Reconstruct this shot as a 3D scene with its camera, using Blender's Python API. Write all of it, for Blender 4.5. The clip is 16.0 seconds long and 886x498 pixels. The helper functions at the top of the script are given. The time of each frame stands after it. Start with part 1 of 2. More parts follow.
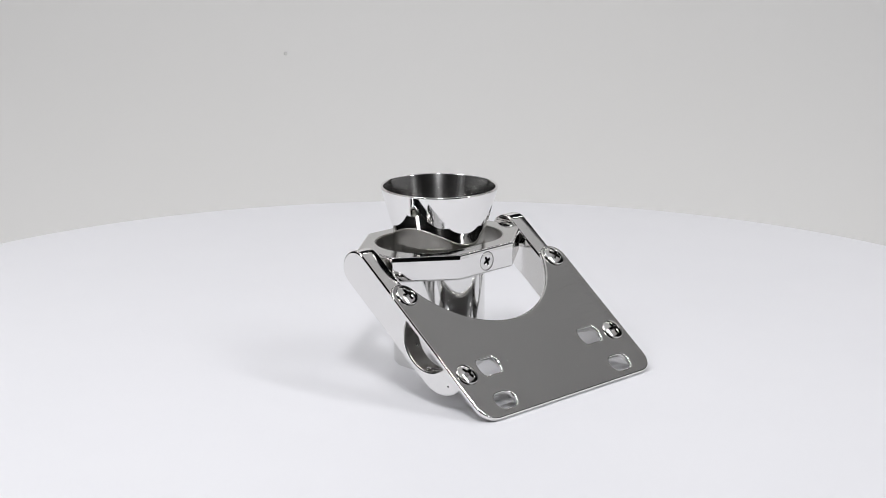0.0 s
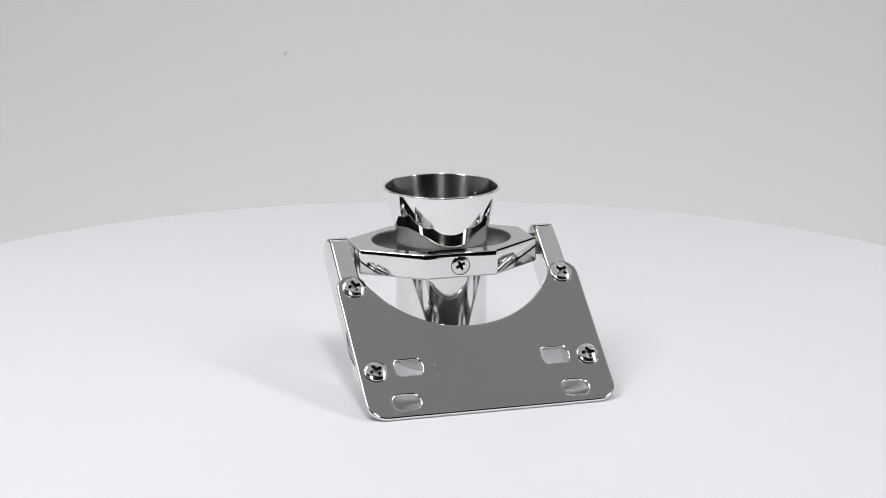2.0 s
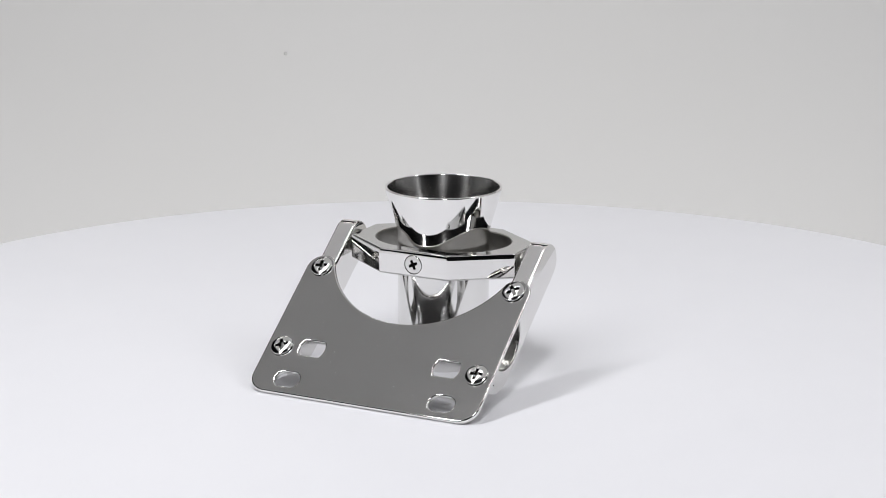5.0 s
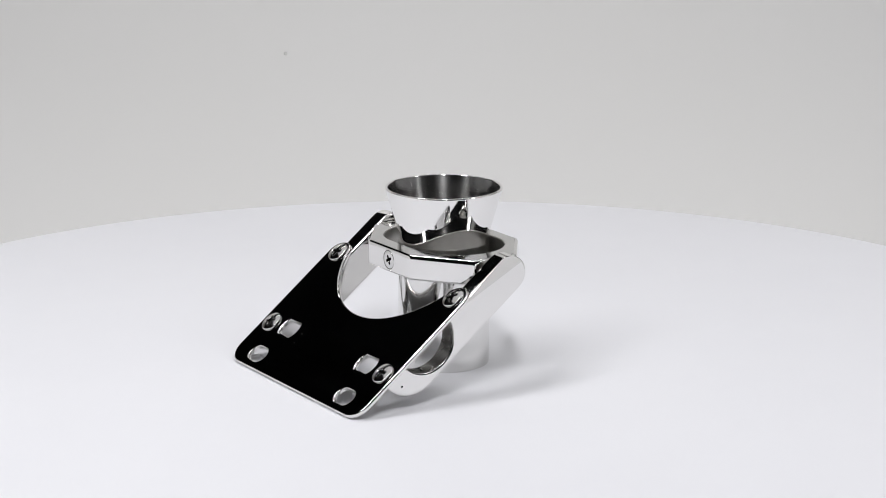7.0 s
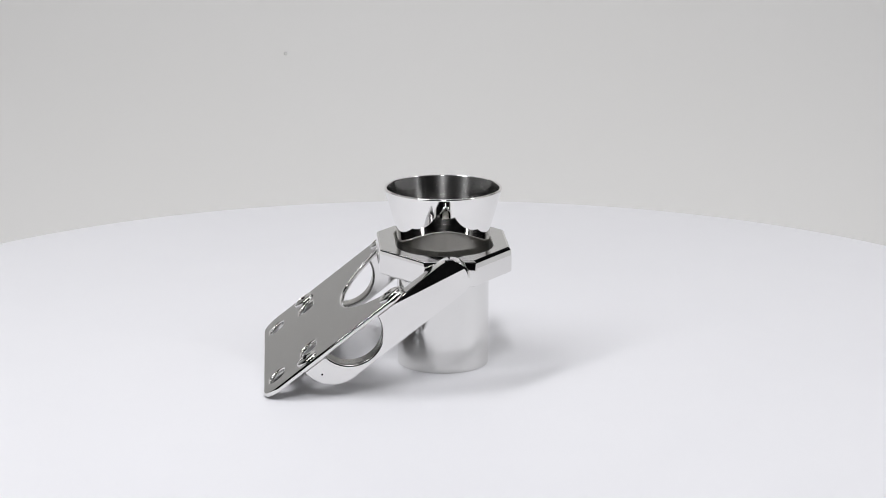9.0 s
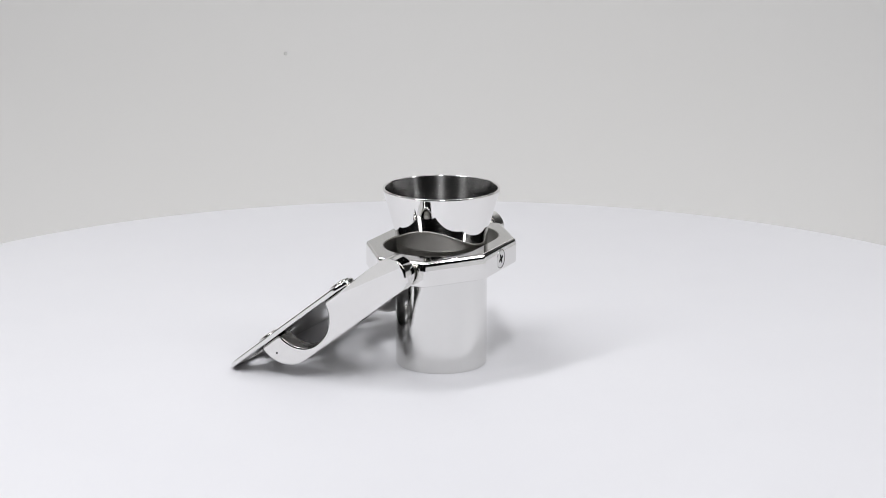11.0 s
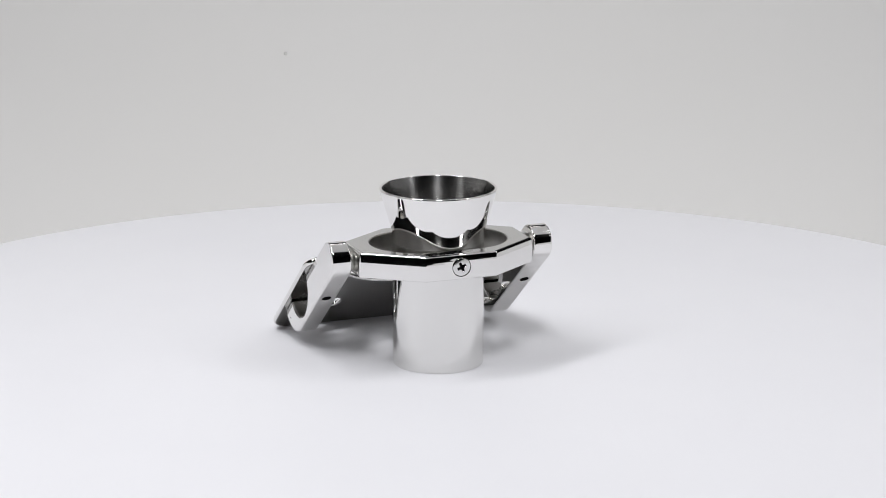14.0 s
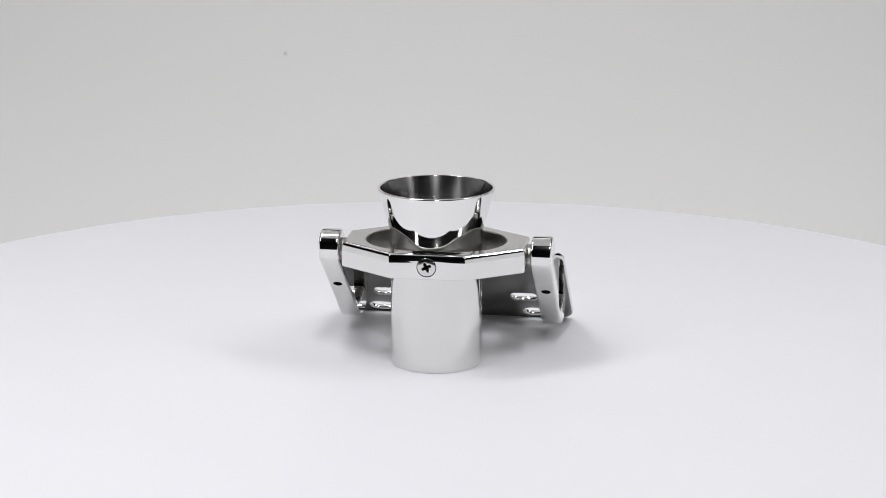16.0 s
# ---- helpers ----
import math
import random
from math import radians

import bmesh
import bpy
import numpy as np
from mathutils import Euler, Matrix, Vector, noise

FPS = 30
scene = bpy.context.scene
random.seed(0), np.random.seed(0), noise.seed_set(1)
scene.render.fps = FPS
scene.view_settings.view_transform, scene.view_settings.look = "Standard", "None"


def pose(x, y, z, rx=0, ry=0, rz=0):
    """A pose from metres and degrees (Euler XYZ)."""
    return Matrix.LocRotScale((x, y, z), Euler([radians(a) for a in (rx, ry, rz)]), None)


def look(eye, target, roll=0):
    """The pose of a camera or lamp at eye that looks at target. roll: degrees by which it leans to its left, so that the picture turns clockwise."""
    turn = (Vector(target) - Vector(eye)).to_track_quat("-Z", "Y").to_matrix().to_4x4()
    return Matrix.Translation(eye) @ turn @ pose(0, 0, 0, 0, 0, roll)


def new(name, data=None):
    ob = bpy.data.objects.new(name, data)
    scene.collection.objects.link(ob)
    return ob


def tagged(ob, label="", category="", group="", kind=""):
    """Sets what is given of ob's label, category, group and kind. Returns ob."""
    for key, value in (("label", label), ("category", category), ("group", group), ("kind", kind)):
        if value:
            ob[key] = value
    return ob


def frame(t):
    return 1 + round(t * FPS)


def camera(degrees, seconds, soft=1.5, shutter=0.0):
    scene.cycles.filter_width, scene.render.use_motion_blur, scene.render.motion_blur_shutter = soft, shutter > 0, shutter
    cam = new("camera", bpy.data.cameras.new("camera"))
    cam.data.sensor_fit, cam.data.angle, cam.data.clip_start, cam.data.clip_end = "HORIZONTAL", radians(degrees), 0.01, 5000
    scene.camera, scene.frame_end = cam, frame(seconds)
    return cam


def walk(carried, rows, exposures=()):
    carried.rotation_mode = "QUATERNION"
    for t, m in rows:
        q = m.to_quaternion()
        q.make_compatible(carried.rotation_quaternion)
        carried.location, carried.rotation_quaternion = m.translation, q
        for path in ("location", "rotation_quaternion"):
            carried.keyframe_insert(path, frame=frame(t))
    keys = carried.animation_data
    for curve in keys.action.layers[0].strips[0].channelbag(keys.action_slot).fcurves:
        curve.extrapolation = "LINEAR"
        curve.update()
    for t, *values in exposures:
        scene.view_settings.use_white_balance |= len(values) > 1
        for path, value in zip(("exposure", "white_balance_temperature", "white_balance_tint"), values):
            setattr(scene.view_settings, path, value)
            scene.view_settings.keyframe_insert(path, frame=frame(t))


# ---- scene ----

# ---- camera ----
cam = camera(21.62, 16.0, soft=0.9)
EYE = pose(0.0, -0.93288, 0.2830, 75.857, 0, -0.086) @ pose(0, 0, 0, 0, 0, 0.053)
walk(cam, [(0.0, EYE), (16.0, EYE)], exposures=[(0.0, 0.0), (16.0, 0.0)])

# turn of the turntable: degrees at the start and degrees a second
YAW_START, YAW_RATE = 46.05, -14.667


# ---- light: two bars under a cloth, an added front fill, two added backdrop lamps ----
def area_lamp(name, size, watts, m, colour=(1, 1, 1)):
    data = bpy.data.lights.new(name, "AREA")
    data.shape, data.size, data.size_y, data.energy, data.color = "RECTANGLE", *size, watts, colour
    lamp = new(name, data)
    lamp.matrix_basis = m
    return lamp


world = bpy.data.worlds.new("studio")
world.use_nodes = True
world.node_tree.nodes["Background"].inputs["Color"].default_value = (0, 0, 0, 1)
scene.world = world
# name, size, watts, pose, colour
LAMPS = {
    "light_bar": ((0.07, 0.877), 3.95, pose(-0.47, -0.258, 0.735, 0, 0, -45), (0.97, 0.97, 1.0)),
    "light_bar_right": ((0.07, 0.80), 2.9, pose(0.69, -0.256, 0.735, 0, 0, 45), (0.97, 0.97, 1.0)),
    # added fill out of view, placed and powered to lighten the table's shadows
    "front_fill_lamp": ((0.10, 0.30), 3.3, look((0.02, -0.60, 0.84), (0, 0, 0.05)), (0.97, 0.97, 1.0)),
    # this and the next: unseen lamps added to brighten the backdrop evenly
    "backdrop_fill_lamp": ((1.6, 0.12), 5.2, pose(0, 0.78, 0.95, 40, 0, 0), (0.995, 0.985, 0.992)),
    "backdrop_floor_fill": ((2.0, 0.12), 4.95, pose(0, 0.62, -0.52, 130, 0, 0), (0.995, 0.985, 0.992)),
    "ceiling_cloth_lamp": ((1.72, 0.825), 0.60, pose(0.16, 0.1125, 0.744), (1.0, 0.99, 1.0)),
}
for lamp_name, (lamp_size, lamp_watts, lamp_pose, lamp_colour) in LAMPS.items():
    area_lamp(lamp_name + "_light", lamp_size, lamp_watts, lamp_pose @ pose(0, 0, -0.008), lamp_colour)


# ---- materials ----
def material(name, colour, rough, metal=0.0):
    m = bpy.data.materials.new(name)
    m.use_nodes = True
    b = m.node_tree.nodes["Principled BSDF"]
    b.inputs["Base Color"].default_value = (*colour, 1)
    b.inputs["Roughness"].default_value = rough
    b.inputs["Metallic"].default_value = metal
    return m, m.node_tree, b


def noise_node(tree, scale, detail=4.0, stretch=(1, 1, 1)):
    co = tree.nodes.new("ShaderNodeTexCoord")
    mp = tree.nodes.new("ShaderNodeMapping")
    mp.inputs["Scale"].default_value = stretch
    n = tree.nodes.new("ShaderNodeTexNoise")
    n.inputs["Scale"].default_value, n.inputs["Detail"].default_value = scale, detail
    tree.links.new(co.outputs["Object"], mp.inputs["Vector"])
    tree.links.new(mp.outputs["Vector"], n.inputs["Vector"])
    return n.outputs["Fac"]


def ramp(tree, fac, lo, hi, a=0.3, b=0.7):
    r = tree.nodes.new("ShaderNodeMapRange")
    r.inputs["From Min"].default_value, r.inputs["From Max"].default_value = a, b
    r.inputs["To Min"].default_value, r.inputs["To Max"].default_value = lo, hi
    tree.links.new(fac, r.inputs["Value"])
    return r.outputs["Result"]


def mix(tree, fac, c1, c2):
    x = tree.nodes.new("ShaderNodeMix")
    x.data_type = "RGBA"
    x.inputs[6].default_value, x.inputs[7].default_value = (*c1, 1), (*c2, 1)
    tree.links.new(fac, x.inputs[0])
    return x.outputs[2]


def bump(tree, b, height, strength, distance):
    n = tree.nodes.new("ShaderNodeBump")
    n.inputs["Strength"].default_value, n.inputs["Distance"].default_value = strength, distance
    tree.links.new(height, n.inputs["Height"])
    for link in b.inputs["Normal"].links:
        tree.links.new(link.from_socket, n.inputs["Normal"])
    tree.links.new(n.outputs["Normal"], b.inputs["Normal"])


def steel(name, colour, rough, spread, grain, stretch, relief, wave=0.0):
    """Steel with wiping marks: a broad drift of gloss, and fine grain along one way."""
    m, t, b = material(name, colour, rough, 1.0)
    t.links.new(ramp(t, noise_node(t, 90, 3), rough - spread, rough + spread), b.inputs["Roughness"])
    t.links.new(mix(t, noise_node(t, 45, 4), colour, tuple(c * 0.93 for c in colour)), b.inputs["Base Color"])
    bump(t, b, noise_node(t, grain, 3, stretch), relief, 0.00002)
    if wave:
        bump(t, b, noise_node(t, 150, 1), wave, 0.00003)
    return m


def turned_steel():
    """Lathe finish: grooves round the axis smear the reflections up and down."""
    m = steel("turned_steel", (0.44, 0.435, 0.425), 0.21, 0.04, 1200, (0.05, 0.05, 1), 0.15)
    t, b = m.node_tree, m.node_tree.nodes["Principled BSDF"]
    way = t.nodes.new("ShaderNodeTangent")
    way.direction_type, way.axis = "RADIAL", "Z"
    t.links.new(way.outputs["Tangent"], b.inputs["Tangent"])
    b.inputs["Anisotropic"].default_value, b.inputs["Anisotropic Rotation"].default_value = 0.85, 0.25
    return m


def brushed_steel():
    """Plate finish: fine lines along x over a slight waviness, with wiped streaks of less gloss."""
    m, t, b = material("brushed_steel", (0.45, 0.446, 0.435), 0.08, 1.0)
    t.links.new(mix(t, noise_node(t, 40, 4), (0.42, 0.416, 0.406), (0.395, 0.391, 0.382)), b.inputs["Base Color"])
    # thin wiped lines of less gloss
    lines = ramp(t, noise_node(t, 5200, 3, (0.02, 1, 1)), 0.0, 0.075, 0.5, 0.75)
    rough = t.nodes.new("ShaderNodeMath")
    t.links.new(ramp(t, noise_node(t, 60, 5, (0.25, 1, 1)), 0.025, 0.06), rough.inputs[0])
    t.links.new(lines, rough.inputs[1])
    t.links.new(rough.outputs[0], b.inputs["Roughness"])
    fine, broad = noise_node(t, 3400, 3, (0.02, 1, 1)), noise_node(t, 400, 3, (0.1, 1, 1))
    add = t.nodes.new("ShaderNodeMath")
    add.operation = "MULTIPLY_ADD"
    add.inputs[1].default_value = 0.35
    t.links.new(broad, add.inputs[0])
    t.links.new(fine, add.inputs[2])
    bump(t, b, add.outputs[0], 0.16, 0.00002)
    return m


POLISHED = steel("polished_steel", (0.86, 0.852, 0.838), 0.05, 0.02, 260, (1, 1, 1), 0.12)
BUFFED = steel("hand_buffed_steel", (0.84, 0.832, 0.818), 0.06, 0.025, 700, (1, 1, 1), 0.15, 0.35)
SATIN = steel("satin_steel", (0.80, 0.796, 0.782), 0.085, 0.025, 900, (1, 1, 0.06), 0.10)
BRUSHED = brushed_steel()
# ring's flat faces: their dimmer reflection is put into a darker steel colour
DIMMED_CAP = steel("dimmed_cap_steel", (0.63, 0.625, 0.61), 0.09, 0.03, 600, (1, 1, 1), 0.2)
# near-black: the shade inside screw crosses and bores is put into the colour
SHADED_RECESS = steel("shaded_recess_steel", (0.014, 0.0135, 0.013), 0.7, 0.1, 900, (1, 1, 1), 0.5)
CAST = steel("rough_cast_steel", (0.44, 0.43, 0.405), 0.36, 0.08, 1100, (1, 1, 1), 1.0)
bump(CAST.node_tree, CAST.node_tree.nodes["Principled BSDF"], noise_node(CAST.node_tree, 800, 2), 0.8, 0.00012)
TURNED = turned_steel()
DULL = steel("dull_ground_steel", (0.46, 0.45, 0.43), 0.28, 0.06, 900, (1, 1, 1), 0.5)
SCREW = steel("screw_steel", (0.74, 0.735, 0.72), 0.10, 0.03, 900, (1, 1, 1), 0.2)


def table_white():
    m, t, b = material("white_table_laminate", (0.84, 0.84, 0.86), 0.5)
    t.links.new(mix(t, noise_node(t, 9, 5), (0.85, 0.85, 0.87), (0.82, 0.82, 0.845)), b.inputs["Base Color"])
    t.links.new(ramp(t, noise_node(t, 30, 3), 0.45, 0.6), b.inputs["Roughness"])
    b.inputs["Specular IOR Level"].default_value = 0.25
    bump(t, b, noise_node(t, 1500, 2), 0.08, 0.0001)
    return m


def paper_white():
    m, t, b = material("white_backdrop_paper", (0.8, 0.8, 0.79), 0.9)
    t.links.new(mix(t, noise_node(t, 2.2, 3), (0.80, 0.80, 0.795), (0.785, 0.78, 0.765)), b.inputs["Base Color"])
    bump(t, b, noise_node(t, 400, 2), 0.1, 0.0003)
    return m


def plain(name, colour, rough=0.8):
    m, t, b = material(name, colour, rough)
    t.links.new(mix(t, noise_node(t, 6, 4), colour, tuple(c * 0.85 for c in colour)), b.inputs["Base Color"])
    return m


TABLE, PAPER = table_white(), paper_white()
FOAM = plain("white_foam_board", (0.8, 0.8, 0.8))
DARK = plain("dark_studio_paint", (0.025, 0.025, 0.028))
FLOOR = plain("dark_studio_floor", (0.06, 0.058, 0.055), 0.6)
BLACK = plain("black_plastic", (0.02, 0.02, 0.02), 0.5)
SPECK = plain("grey_speck", (0.68, 0.68, 0.67))
DUST = plain("pale_dust", (0.8, 0.8, 0.78))
CLOTH = plain("white_diffuser_cloth", (0.8, 0.8, 0.8))


# ---- mesh helpers ----
def mesh_of(name, bm, *mats):
    bmesh.ops.recalc_face_normals(bm, faces=bm.faces)
    me = bpy.data.meshes.new(name)
    bm.to_mesh(me)
    bm.free()
    for m in mats:
        me.materials.append(m)
    return me


def part(name, bm, mats, parent=None, label=""):
    """One mesh object under a thing or a part."""
    mats = mats if isinstance(mats, tuple) else (mats,)
    ob = new(name, mesh_of(name, bm, *mats))
    ob.parent = parent
    if label:
        ob["label"] = label
    return ob


def smooth_by_area(ob):
    w = ob.modifiers.new("even_shading", "WEIGHTED_NORMAL")
    w.mode, w.weight, w.keep_sharp = "FACE_AREA", 100, True
    return ob


def arc(cx, cy, r, a0, a1, n):
    return [(cx + r * math.cos(radians(a0 + (a1 - a0) * i / n)), cy + r * math.sin(radians(a0 + (a1 - a0) * i / n))) for i in range(n + 1)]


def round_corners(points, n=6):
    """A closed outline from (x, y, radius) corners, each rounded."""
    out = []
    for i, (x, y, r) in enumerate(points):
        if r <= 0:
            out.append((x, y))
            continue
        a, b, c = Vector(points[i - 1][:2]), Vector((x, y)), Vector(points[(i + 1) % len(points)][:2])
        u, v = (a - b).normalized(), (c - b).normalized()
        half = u.angle(v) / 2
        mid = b + (u + v).normalized() * r / math.sin(half)
        p, q = b + u * r / math.tan(half) - mid, b + v * r / math.tan(half) - mid
        a0 = math.atan2(p.y, p.x)
        turn = (math.atan2(q.y, q.x) - a0 + math.pi) % (2 * math.pi) - math.pi
        out += [(mid.x + r * math.cos(a0 + turn * k / n), mid.y + r * math.sin(a0 + turn * k / n)) for k in range(n + 1)]
    return out


def area_of(loop):
    return sum(a[0] * b[1] - b[0] * a[1] for a, b in zip(loop, loop[1:] + loop[:1])) / 2


def clean(loop):
    out = [p for i, p in enumerate(loop) if math.dist(p, loop[i - 1]) > 1e-6]
    return out if area_of(out) > 0 else out[::-1]


def offset(loop, d):
    """The counterclockwise outline moved to its inside by d."""
    out = []
    for i, p in enumerate(loop):
        a, b, c = Vector(loop[i - 1]), Vector(p), Vector(loop[(i + 1) % len(loop)])
        n1 = Vector((-(b - a).y, (b - a).x)).normalized()
        n2 = Vector((-(c - b).y, (c - b).x)).normalized()
        n = (n1 + n2).normalized()
        out.append(tuple(b + n * d / max(0.4, n.dot(n1))))
    return out


def slab(outline, holes, z0, z1, edge, hole_edge=None, hole_index=0, steps=3, cap_index=0, side=None, wear=None):
    """A plate with holes, its edges rounded: outline in x, y, thickness in z. The flat faces stay flat."""
    bm = bmesh.new()
    caps = {z0: [], z1: []}
    hole_edge = edge if hole_edge is None else hole_edge
    for k, loop in enumerate([outline] + list(holes)):
        loop, e, sign = clean(loop), (edge if k == 0 else hole_edge), (1 if k == 0 else -1)
        rings = []
        for z, way in ((z0, 1), (z1, -1)):
            part_rings = []
            for s in range(steps + 1):
                a = math.pi / 2 * s / steps
                part_rings.append((e * (1 - math.sin(a)), z + way * e * (1 - math.cos(a))))
            rings += part_rings if way == 1 else part_rings[::-1]
        if side and k == 0:
            rings = rings[:steps + 1] + side
        made = [[bm.verts.new((x, y, z)) for x, y in offset(loop, sign * inset)] for inset, z in rings]
        if wear and k == 0:
            for row in made[steps + 1:]:
                for v, (x, y) in zip(row, loop):
                    n = wear(x, y)
                    v.co = (x + (v.co.x - x) * n, y + (v.co.y - y) * n, z1 + (v.co.z - z1) * n)
        for ra, rb in zip(made, made[1:]):
            for i in range(len(loop)):
                f = bm.faces.new((ra[i - 1], ra[i], rb[i], rb[i - 1]))
                f.smooth, f.material_index = True, (hole_index if k else 0)
        for z, ring in ((z0, made[0]), (z1, made[-1])):
            caps[z] += [bm.edges.get((ring[i - 1], ring[i])) for i in range(len(ring))]
    for edges in caps.values():
        done = bmesh.ops.triangle_fill(bm, use_beauty=True, use_dissolve=False, edges=edges)
        for f in done["geom"]:
            if isinstance(f, bmesh.types.BMFace):
                f.smooth, f.material_index = False, cap_index
    return bm


def lathe(profile, n=96, closed=False, centre=(0, 0, 0), spans=()):
    """Profile of (r, z) turned about z. spans: numbers of the profile's stretches that take the second material."""
    bm = bmesh.new()
    rows = []
    for r, z in profile:
        if r < 1e-7:
            rows.append([bm.verts.new((centre[0], centre[1], centre[2] + z))])
        else:
            rows.append([bm.verts.new((centre[0] + r * math.cos(2 * math.pi * i / n), centre[1] + r * math.sin(2 * math.pi * i / n), centre[2] + z)) for i in range(n)])
    pairs = list(zip(rows, rows[1:])) + ([(rows[-1], rows[0])] if closed else [])
    for k, (a, b) in enumerate(pairs):
        for i in range(n):
            j = (i + 1) % n
            if len(a) == 1 and len(b) == 1:
                continue
            if len(a) == 1:
                f = bm.faces.new((a[0], b[i], b[j]))
            elif len(b) == 1:
                f = bm.faces.new((a[i], a[j], b[0]))
            else:
                f = bm.faces.new((a[i], a[j], b[j], b[i]))
            f.smooth, f.material_index = True, int(k in spans)
    return bm


def block(x0, x1, y0, y1, z0, z1, edge=0.0):
    bm = bmesh.new()
    bmesh.ops.create_cube(bm, size=1)
    for v in bm.verts:
        v.co = ((x0 + x1) / 2 + v.co.x * (x1 - x0), (y0 + y1) / 2 + v.co.y * (y1 - y0), (z0 + z1) / 2 + v.co.z * (z1 - z0))
    if edge:
        bmesh.ops.bevel(bm, geom=bm.edges[:], offset=edge, segments=2, affect="EDGES", profile=0.5)
    return bm


def cut(ob, cutters, mat=None):
    """Takes the cutters' volume out of the mesh for good."""
    for bm in cutters:
        tool = new("tool", mesh_of("tool", bm, mat or SHADED_RECESS))
        tool.matrix_world = ob.matrix_basis
        change = ob.modifiers.new("cut", "BOOLEAN")
        change.operation, change.solver, change.object = "DIFFERENCE", "EXACT", tool
        change.material_mode = "TRANSFER"
        bpy.context.view_layer.update()
        me = bpy.data.meshes.new_from_object(ob.evaluated_get(bpy.context.evaluated_depsgraph_get()))
        ob.modifiers.remove(change)
        ob.data = me
        bpy.data.objects.remove(tool)
    return ob


def moved(bm, m):
    bm.transform(m)
    return bm


def put(ob, m):
    ob.matrix_basis = m
    return ob


# ---- studio ----
def studio():
    tagged(part("floor", block(-2.3, 2.3, -2.7, 1.7, -1.0, -0.9), FLOOR), kind="structure", label="dark studio floor", category="floor")
    tagged(part("ceiling", block(-2.3, 2.3, -2.7, 1.7, 2.0, 2.1), DARK), kind="structure", label="dark studio ceiling", category="ceiling")
    for name, box in (("wall_north", (-2.3, 2.3, 1.6, 1.7)), ("wall_south", (-2.3, 2.3, -2.7, -2.6)),
                      ("wall_west", (-2.3, -2.2, -2.6, 1.6)), ("wall_east", (2.2, 2.3, -2.6, 1.6))):
        tagged(part(name, block(*box, -0.9, 2.0), DARK), kind="structure", label="dark painted studio wall", category="wall")
    # white paper sheet behind the table, with a rounded foot
    bm = bmesh.new()
    line = [(0.55, -0.895), (0.9, -0.895)] + [(0.9 + 0.3 * math.sin(radians(a)), -0.595 - 0.3 * math.cos(radians(a))) for a in range(10, 91, 10)] + [(1.2, z) for z in (-0.3, 0.0, 0.3, 0.77)]
    rows = [[bm.verts.new((x, y, z)) for y, z in line] for x in (-1.9, -0.6, 0.6, 1.9)]
    for a, b in zip(rows, rows[1:]):
        for i in range(len(line) - 1):
            bm.faces.new((a[i], a[i + 1], b[i + 1], b[i])).smooth = True
    bmesh.ops.recalc_face_normals(bm, faces=bm.faces)
    bmesh.ops.solidify(bm, geom=bm.faces[:], thickness=0.002)
    tagged(part("backdrop", bm, PAPER), kind="structure", label="seamless white paper backdrop sheet", category="backdrop")
    speck = part("speck", lathe([(0, 0.0006), (0.0012, 0.0005), (0.0017, 0)], 10), SPECK)
    tagged(put(speck, pose(-0.1431, 1.1975, -0.0671, 90, 0, 0)), label="tiny grey dust speck on white backdrop", category="speck")


def softbox(name, label, depth, stand=False):
    """A lamp body: black shell with a white cloth front, which looks along its -z."""
    (w, h), _, m, _ = LAMPS[name]
    top = new(name)
    top.matrix_basis = m
    bm = bmesh.new()
    lo = [bm.verts.new((x * w * 0.52, y * h * 0.52, -0.004)) for x, y in ((-1, -1), (1, -1), (1, 1), (-1, 1))]
    hi = [bm.verts.new((x * w / 5, y * h / 5, depth)) for x, y in ((-1, -1), (1, -1), (1, 1), (-1, 1))]
    for i in range(4):
        bm.faces.new((lo[i - 1], lo[i], hi[i], hi[i - 1]))
    bm.faces.new(hi)
    part("housing", bm, BLACK, top)
    part("diffuser", block(-w / 2, w / 2, -h / 2, h / 2, -0.004, 0.002), CLOTH, top, "white diffuser cloth")
    # rod to the ceiling, or to the floor
    back = m @ Vector((0, 0, depth * 0.9))
    end = -0.9 if stand else 2.0
    rod = part("rod", lathe([(0.008, 0), (0.008, end - back.z), (0, end - back.z)], 16), BLACK, top)
    rod.matrix_basis = m.inverted() @ Matrix.Translation(back)
    return tagged(top, label=label, category="studio lamp")


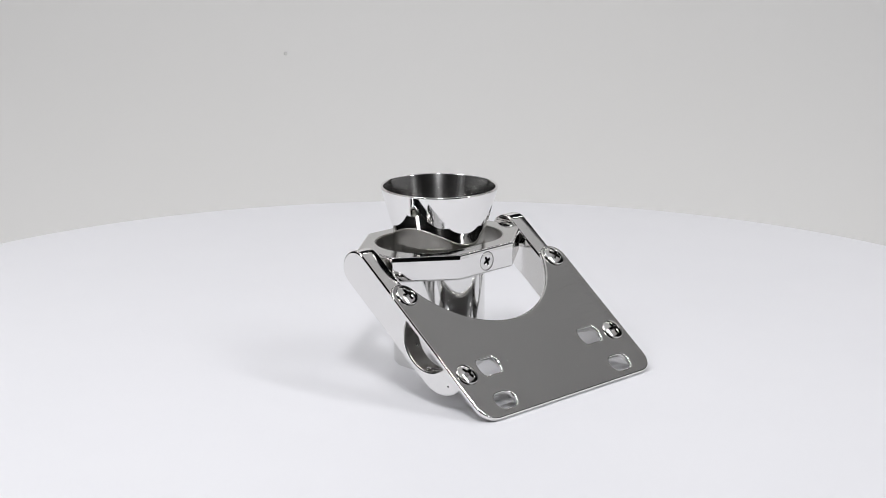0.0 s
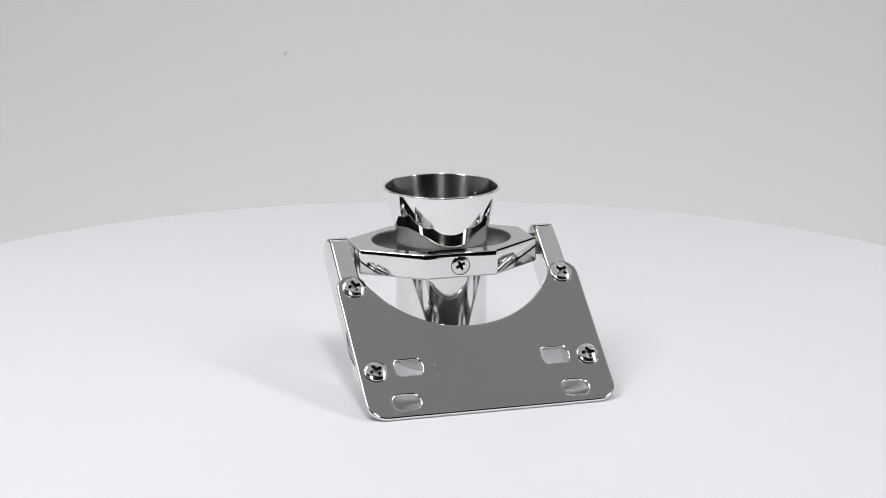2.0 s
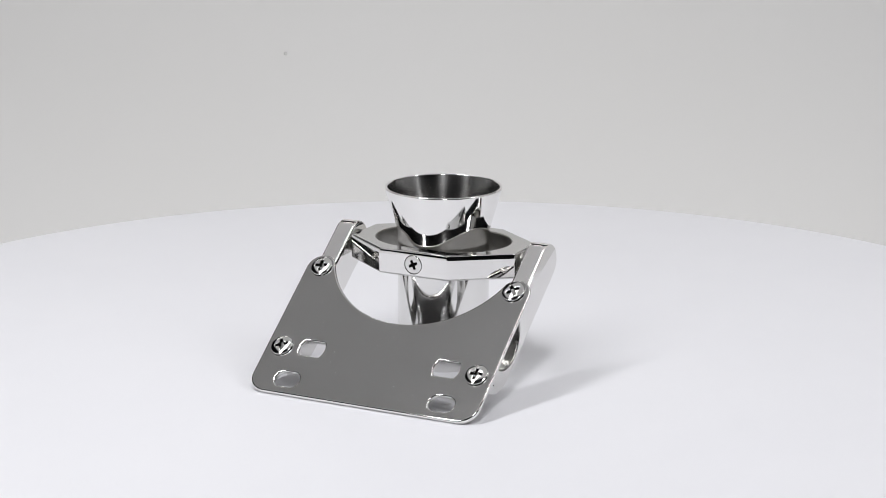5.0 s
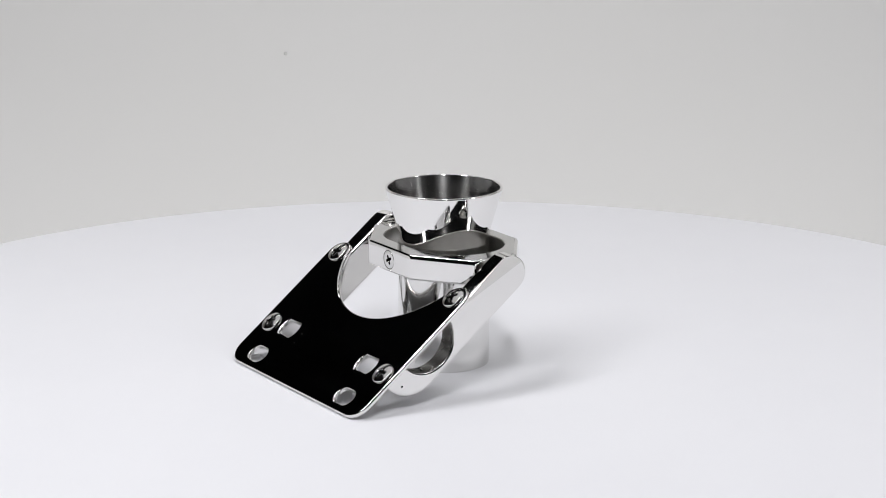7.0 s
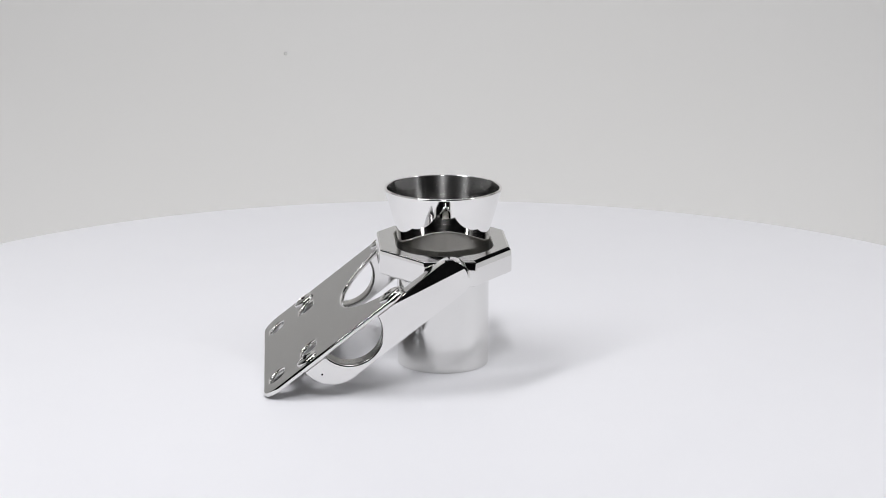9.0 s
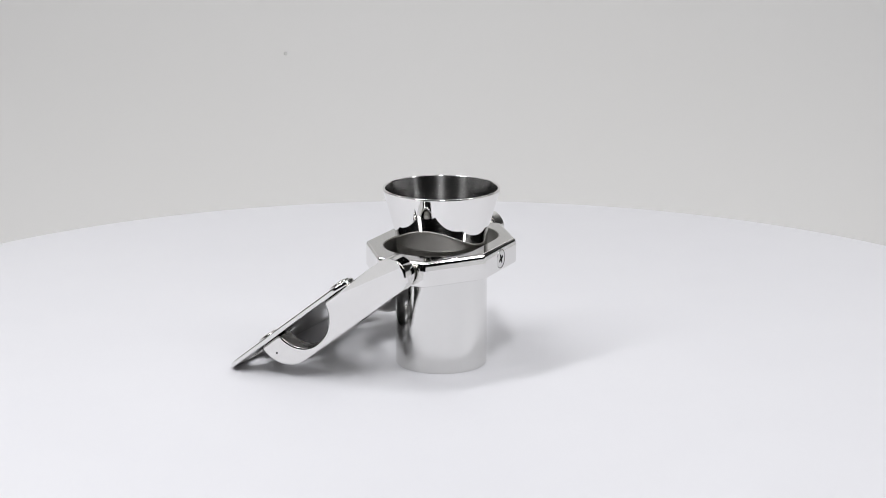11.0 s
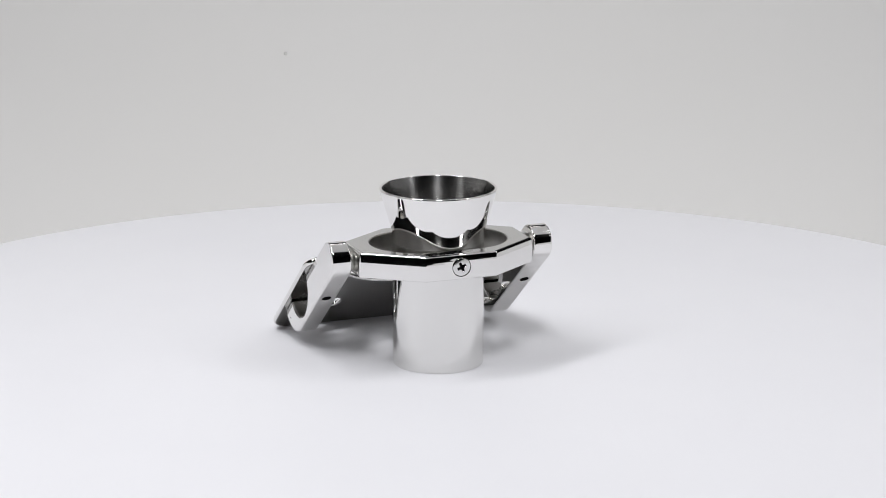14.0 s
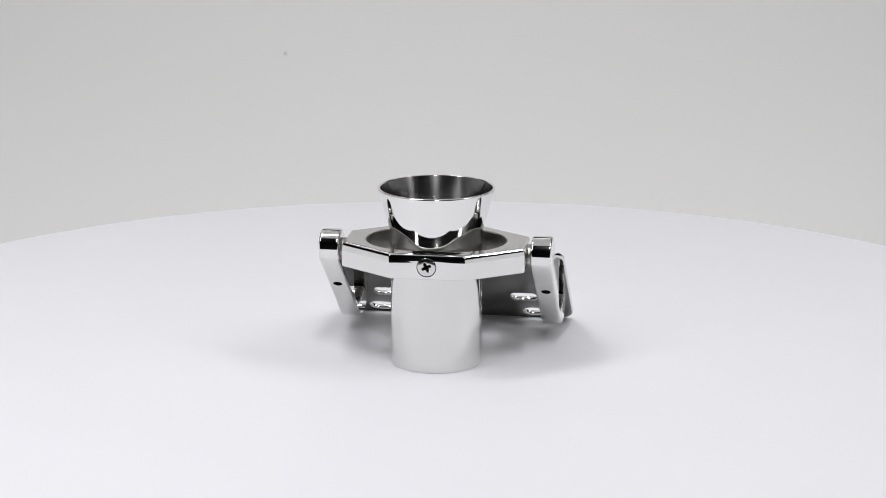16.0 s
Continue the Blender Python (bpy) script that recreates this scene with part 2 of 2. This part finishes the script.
def lamps():
    tagged(part("ceiling_diffuser", block(-0.70, 1.02, -0.30, 0.525, 0.75, 0.756), CLOTH), kind="structure",
           label="translucent white cloth stretched over the set", category="diffuser")
    for key in ("light_bar", "light_bar_right"):
        tagged(softbox(key, "long narrow black light bar with white diffuser", 0.012), group="light bars over the table").name = "light_bar"
    # body for the added front fill
    softbox("front_fill_lamp", "added front fill lamp with white diffuser, out of view", 0.05)
    # bodies for the two added, unseen backdrop lamps
    softbox("backdrop_fill_lamp", "added long black lamp above the backdrop, out of view", 0.08)
    softbox("backdrop_floor_fill", "added long black lamp low behind the turntable, out of view", 0.08, True)
    # two white boards that slope up and away from the turntable's sides
    for side in (-1, 1):
        near, far = sorted((0.0, side * 0.68))
        board = part("reflector_board", block(near, far, -0.5, 0.45, -0.004, 0.004, 0.001), FOAM)
        put(board, pose(side * 0.345, 0, -0.06, 0, -27 * side, 0))
        stand = part("stand", lathe([(0, 0.91), (0.012, 0.91), (0.012, 0.02), (0.12, 0.012), (0.12, 0), (0, 0)], 32), BLACK, board, "black stand under the board")
        put(stand, board.matrix_basis.inverted() @ pose(side * 0.50, 0, -0.9))
        tagged(board, label="sloping white foam reflector board on a stand", category="reflector", group="boards beside the table")


# ---- turntable ----
def turntable():
    top = new("turntable")
    rim = [(0.2955 + 0.02 * math.sin(radians(a)), -0.02 + 0.02 * math.cos(radians(a))) for a in range(0, 91, 6)]
    bm = lathe([(0, 0), (0.05, 0), (0.15, 0), (0.25, 0)] + rim + [(0.3155, -0.024), (0.3115, -0.028), (0, -0.028)], 256)
    part("tabletop", bm, TABLE, top)
    part("column", lathe([(0.03, -0.028), (0.03, -0.86), (0.18, -0.88), (0.18, -0.90), (0, -0.90)], 48), BLACK, top, "dark column and foot")
    return tagged(top, label="round white turntable with smooth matt top", category="turntable")


# ---- gimbal mount: x along its pivots, -y towards the plate, sizes in metres ----
TILT = 38.0
GRIND = 6.0
MM = 0.001


def screw_head(radius, height, cross, depth, flat=0.5):
    """A pan head with a cross recess, round z, foot at z = 0."""
    bm = bmesh.new()
    n, m = 96, 26
    rows = []

    def crown(r):
        return height * (1 - flat * (r / radius) ** 3)

    def top(x, y, r):
        z = crown(r)
        ax, ay = abs(x), abs(y)
        long, short = max(ax, ay), min(ax, ay)
        wide = cross * 0.33 * (1 - 0.3 * long / cross)
        inside = min((wide - short) / (cross * 0.06), (cross - long) / (cross * 0.14))
        return z - depth * max(0.0, min(1.0, inside)) * (1 - 0.35 * long / cross)

    centre = bm.verts.new((0, 0, top(0, 0, 0)))
    for k in range(1, m + 1):
        r = radius * 0.97 * k / m
        rows.append([bm.verts.new((r * math.cos(2 * math.pi * i / n), r * math.sin(2 * math.pi * i / n),
                                   top(r * math.cos(2 * math.pi * i / n), r * math.sin(2 * math.pi * i / n), r))) for i in range(n)])
    for r, z in ((radius * 0.995, height * (0.85 - flat)), (radius, height * (0.7 - flat)), (radius, 0)):
        rows.append([bm.verts.new((r * math.cos(2 * math.pi * i / n), r * math.sin(2 * math.pi * i / n), z)) for i in range(n)])
    for i in range(n):
        bm.faces.new((centre, rows[0][i - 1], rows[0][i])).smooth = True
        for a, b in zip(rows, rows[1:]):
            bm.faces.new((a[i - 1], b[i - 1], b[i], a[i])).smooth = True
    for f in bm.faces:
        x, y, z = f.calc_center_median()
        r = math.hypot(x, y)
        # faces down in the cross take the steel with shade in its colour
        deep = r < radius * 0.9 and crown(r) - z > depth * 0.08
        f.material_index = int(deep)
    return bm


def gimbal_mount():
    top = new("gimbal_mount")
    # tube with its flared cup
    tube = smooth_by_area(part("tube", lathe([(0.0178, 0.0004), (0.0182, 0), (0.0187, 0), (0.019, 0.0004), (0.019, 0.02), (0.019, 0.0415), (0.019, 0.0525),
                               (0.0174, 0.0525), (0.0174, 0.03)], 128, True), SATIN, top, "satin steel tube"))
    cup = [(0.0191, 0.0522), (0.0193, 0.0568), (0.02415, 0.0738), (0.0242, 0.0743), (0.0240, 0.0746), (0.0234, 0.0746), (0.0231, 0.0743),
           (0.0178, 0.0555), (0.0174, 0.0500)]
    smooth_by_area(part("flared_cup", lathe(cup, 128, True, spans=(6, 7, 8)), (POLISHED, TURNED), top, "mirror-polished flared cup"))
    # eight-sided ring with a long hole
    w = [(15.5, 27), (-15.5, 27), (-38, 10.5), (-38, -10.5), (-15.5, -27), (15.5, -27), (38, -10.5), (38, 10.5)]
    outline = round_corners([(x * MM, y * MM, 0.0012) for x, y in w], 4)
    hole = arc(0.0095, 0, 0.0195, -90, 90, 40) + arc(-0.0095, 0, 0.0195, 90, 270, 40)
    worn = [(i * MM, 0.0524 - d * MM) for i, d in ((0, 2.1), (0.04, 1.4), (0.13, 0.78), (0.28, 0.38), (0.5, 0.13), (0.85, 0))]

    def wear(x, y):
        """The edges behind the cup are buffed rounder, most of all at one end."""
        return 1.0 if y < 0 else (2.0 if x > 0 else 1.6)

    ring = part("ring", slab(outline, [hole], 0.0420, 0.0524, 0.0009, 0.0006, 1, 4, 2, worn, wear), (BUFFED, CAST, DIMMED_CAP), top, "polished eight-sided gimbal ring")
    cut(ring, [moved(lathe([(0, -0.001), (0.0041, -0.001), (0.0040, 0.0014), (0.0022, 0.0022), (0, 0.0022)], 48),
                     pose(0, side * 0.027, 0.0472, 90 * side, 0, 0)) for side in (-1, 1)], DULL)
    smooth_by_area(ring)
    for side in (-1, 1):
        head = part("pivot_screw", screw_head(0.0038, 0.0012, 0.0020, 0.0016, 0.16), (SCREW, SHADED_RECESS), ring, "cross-head pivot screw")
        put(head, pose(0, side * 0.0259, 0.0472, 90 if side < 0 else -90, 0, 0) @ pose(0, 0, 0, 0, 0, 25))
    # mounting plate: x across, y down the slope, z out of the slope
    plate_frame = Matrix(((1, 0, 0, 0), (0, -math.cos(radians(TILT)), -math.sin(radians(TILT)), 0),
                          (0, -math.sin(radians(TILT)), math.cos(radians(TILT)), 0), (0, 0, 0, 1)))
    frame_m = plate_frame if plate_frame.determinant() > 0 else plate_frame @ Matrix.Diagonal((-1, 1, 1, 1))
    right = arc(0, -25.4, 42.5, 90, 23.0, 36)
    tab = arc(44.5, -5.2, 6.6, 222, 360, 16)
    half = right + tab + arc(43.1, 50.4, 8.0, 0, 90, 12)
    loop = half + [(-x, y) for x, y in half[::-1]]
    loop = [(x * MM, y * MM) for x, y in loop]

    def flat_hole(cx, cy):
        a = math.degrees(math.asin(3.7 / 5.6))
        pts = arc(cx, cy, 5.6, -a, a, 12) + arc(cx, cy, 5.6, 180 - a, 180 + a, 12)
        return [(x * MM, y * MM) for x, y in pts]

    def long_hole(cx, cy):
        pts = arc(cx + 1.9, cy, 3.6, -90, 90, 16) + arc(cx - 1.9, cy, 3.6, 90, 270, 16)
        return [(x * MM, y * MM) for x, y in pts]

    holes = [flat_hole(30.4, 35.1), flat_hole(-30.4, 35.1), long_hole(34.7, 51.3), long_hole(-34.7, 51.3)]
    plate = part("mounting_plate", slab(loop, holes, 0.0451, 0.0472, 0.0007, 0.0006, 0, 3, 1), (BUFFED, BRUSHED), top, "brushed flat steel mounting plate with slots")
    put(plate, frame_m)
    for x, u, turn in ((44.0, -5.6, 10), (-44.0, -5.6, 38), (44.0, 36.0, 25), (-44.0, 36.0, 2)):
        head = part("screw", screw_head(0.0047, 0.0014, 0.0027, 0.0022, 0.5), (SCREW, SHADED_RECESS), plate, "domed cross-head screw")
        put(head, pose(x * MM, u * MM, 0.04715, 0, 0, turn))
    bm = bmesh.new()
    for x, u, r in ((20, 35.2, 0.22), (19.5, 40.2, 0.16), (15.4, 44.8, 0.16), (31, 22, 0.14), (-12, 47, 0.14), (3, 29, 0.12), (36, 12, 0.14)):
        bmesh.ops.create_icosphere(bm, subdivisions=1, radius=r * MM, matrix=Matrix.Translation((x * MM, u * MM, 0.0472)))
    grains = random.Random(4)
    for _ in range(45):
        x, u, r = grains.uniform(-40, 40), grains.uniform(21, 54), grains.uniform(0.05, 0.11)
        bmesh.ops.create_icosphere(bm, subdivisions=1, radius=r * MM, matrix=Matrix.Translation((x * MM, u * MM, 0.0472)))
    tagged(part("dust", bm, DUST, plate, "pale dust grains"), kind="stuff")
    # side arms: profile down the slope and out of it, thickness across
    prof = arc(-29.5, 37.7, 7.4, 90, 270, 20) + [(0, 30.3)] + arc(25.2, 44.6, 14.3, 270, 358, 18)
    prof += [(38.6, 45.05), (30.2, 45.05), (28.6, 44.4)] + arc(15.5, 46.0, 13.0, 353 - 360, -172, 30) + [(2.0, 45.05)]
    prof = [(a * MM, b * MM) for a, b in prof]
    for side in (-1, 1):
        bm = slab(prof, [], 0.0399, 0.0484, 0.0009)
        for f in bm.faces:
            u, n, _ = f.calc_center_median()
            if abs(math.hypot(u - 0.0155, n - 0.046) - 0.013) < 0.0004 and n < 0.0448:
                f.material_index = 1
        # lay the profile down the slope
        c, s = math.cos(radians(TILT)), math.sin(radians(TILT))
        for v in bm.verts:
            u, n, x = v.co
            v.co = (side * x, -c * u - s * n, -s * u + c * n)
        # the outer face of one arm is ground back a little towards its upper end
        def spot(u, n, x):
            return Vector((side * x, -c * u - s * n, -s * u + c * n)) * MM
        p0, p1 = spot(2, 45.6, 48.4), spot(-30, 39.3, 48.4)
        along, out = (p1 - p0).normalized(), Vector((side, 0, 0))
        rise = out.cross(along) * (1 if (out.cross(along)).z > 0 else -1)
        face = (out * math.cos(radians(GRIND)) + rise * math.sin(radians(GRIND))).normalized()
        if side > 0:
            done = bmesh.ops.bisect_plane(bm, geom=bm.verts[:] + bm.edges[:] + bm.faces[:], dist=1e-7, plane_co=p0, plane_no=face, clear_outer=True)
            edges = [e for e in done["geom_cut"] if isinstance(e, bmesh.types.BMEdge)]
            for e in edges:
                e.smooth = False
            done = bmesh.ops.triangle_fill(bm, use_beauty=True, edges=edges)
            for f in done["geom"]:
                if isinstance(f, bmesh.types.BMFace):
                    f.smooth = False
        arm = part("arm", bm, (BUFFED, DULL), top, "polished steel side arm with round cut-out")
        slope = Matrix.Translation((side * 0.0444, -c * -0.0067 - s * 0.0303, s * 0.0067 + c * 0.0303)) @ pose(0, 0, 0, TILT, 0, 0)
        bore = lathe([(0, -0.001), (0.0020, -0.001), (0.0020, 0.005), (0, 0.006)], 24)
        pit = lathe([(0, -0.0006), (0.0005, -0.0006), (0.0004, 0.0004), (0, 0.0005)], 10)
        pit_m = Matrix.Translation((side * 0.0484, -c * 0.0345 - s * 0.0395, -s * 0.0345 + c * 0.0395)) @ pose(0, 0, 0, 0, -90 * side, 0)
        # bore and pit walls get the steel that carries their shade as colour
        cut(arm, [moved(bore, slope), moved(pit, pit_m)])
        smooth_by_area(arm)
        pin = part("pivot_pin", lathe([(0, 0), (0.0046, 0), (0.0046, 0.0023), (0, 0.0023)], 40), CAST, arm, "short rough steel pivot pin")
        put(pin, pose(side * 0.0378, 0, 0.0470, 0, side * 90, 0))
    return tagged(top, label="polished stainless steel gimbal holder on white turntable", category="gimbal mount")


studio()
lamps()
TURNTABLE = turntable()
MOUNT = gimbal_mount()


def motions():
    rows = [(float(t), pose(0, 0, 0, 0, 0, YAW_START + YAW_RATE * t)) for t in range(17)]
    walk(TURNTABLE, rows)
    walk(MOUNT, [(t, m @ pose(0.00114, 0.00134, 0.0)) for t, m in rows])


motions()
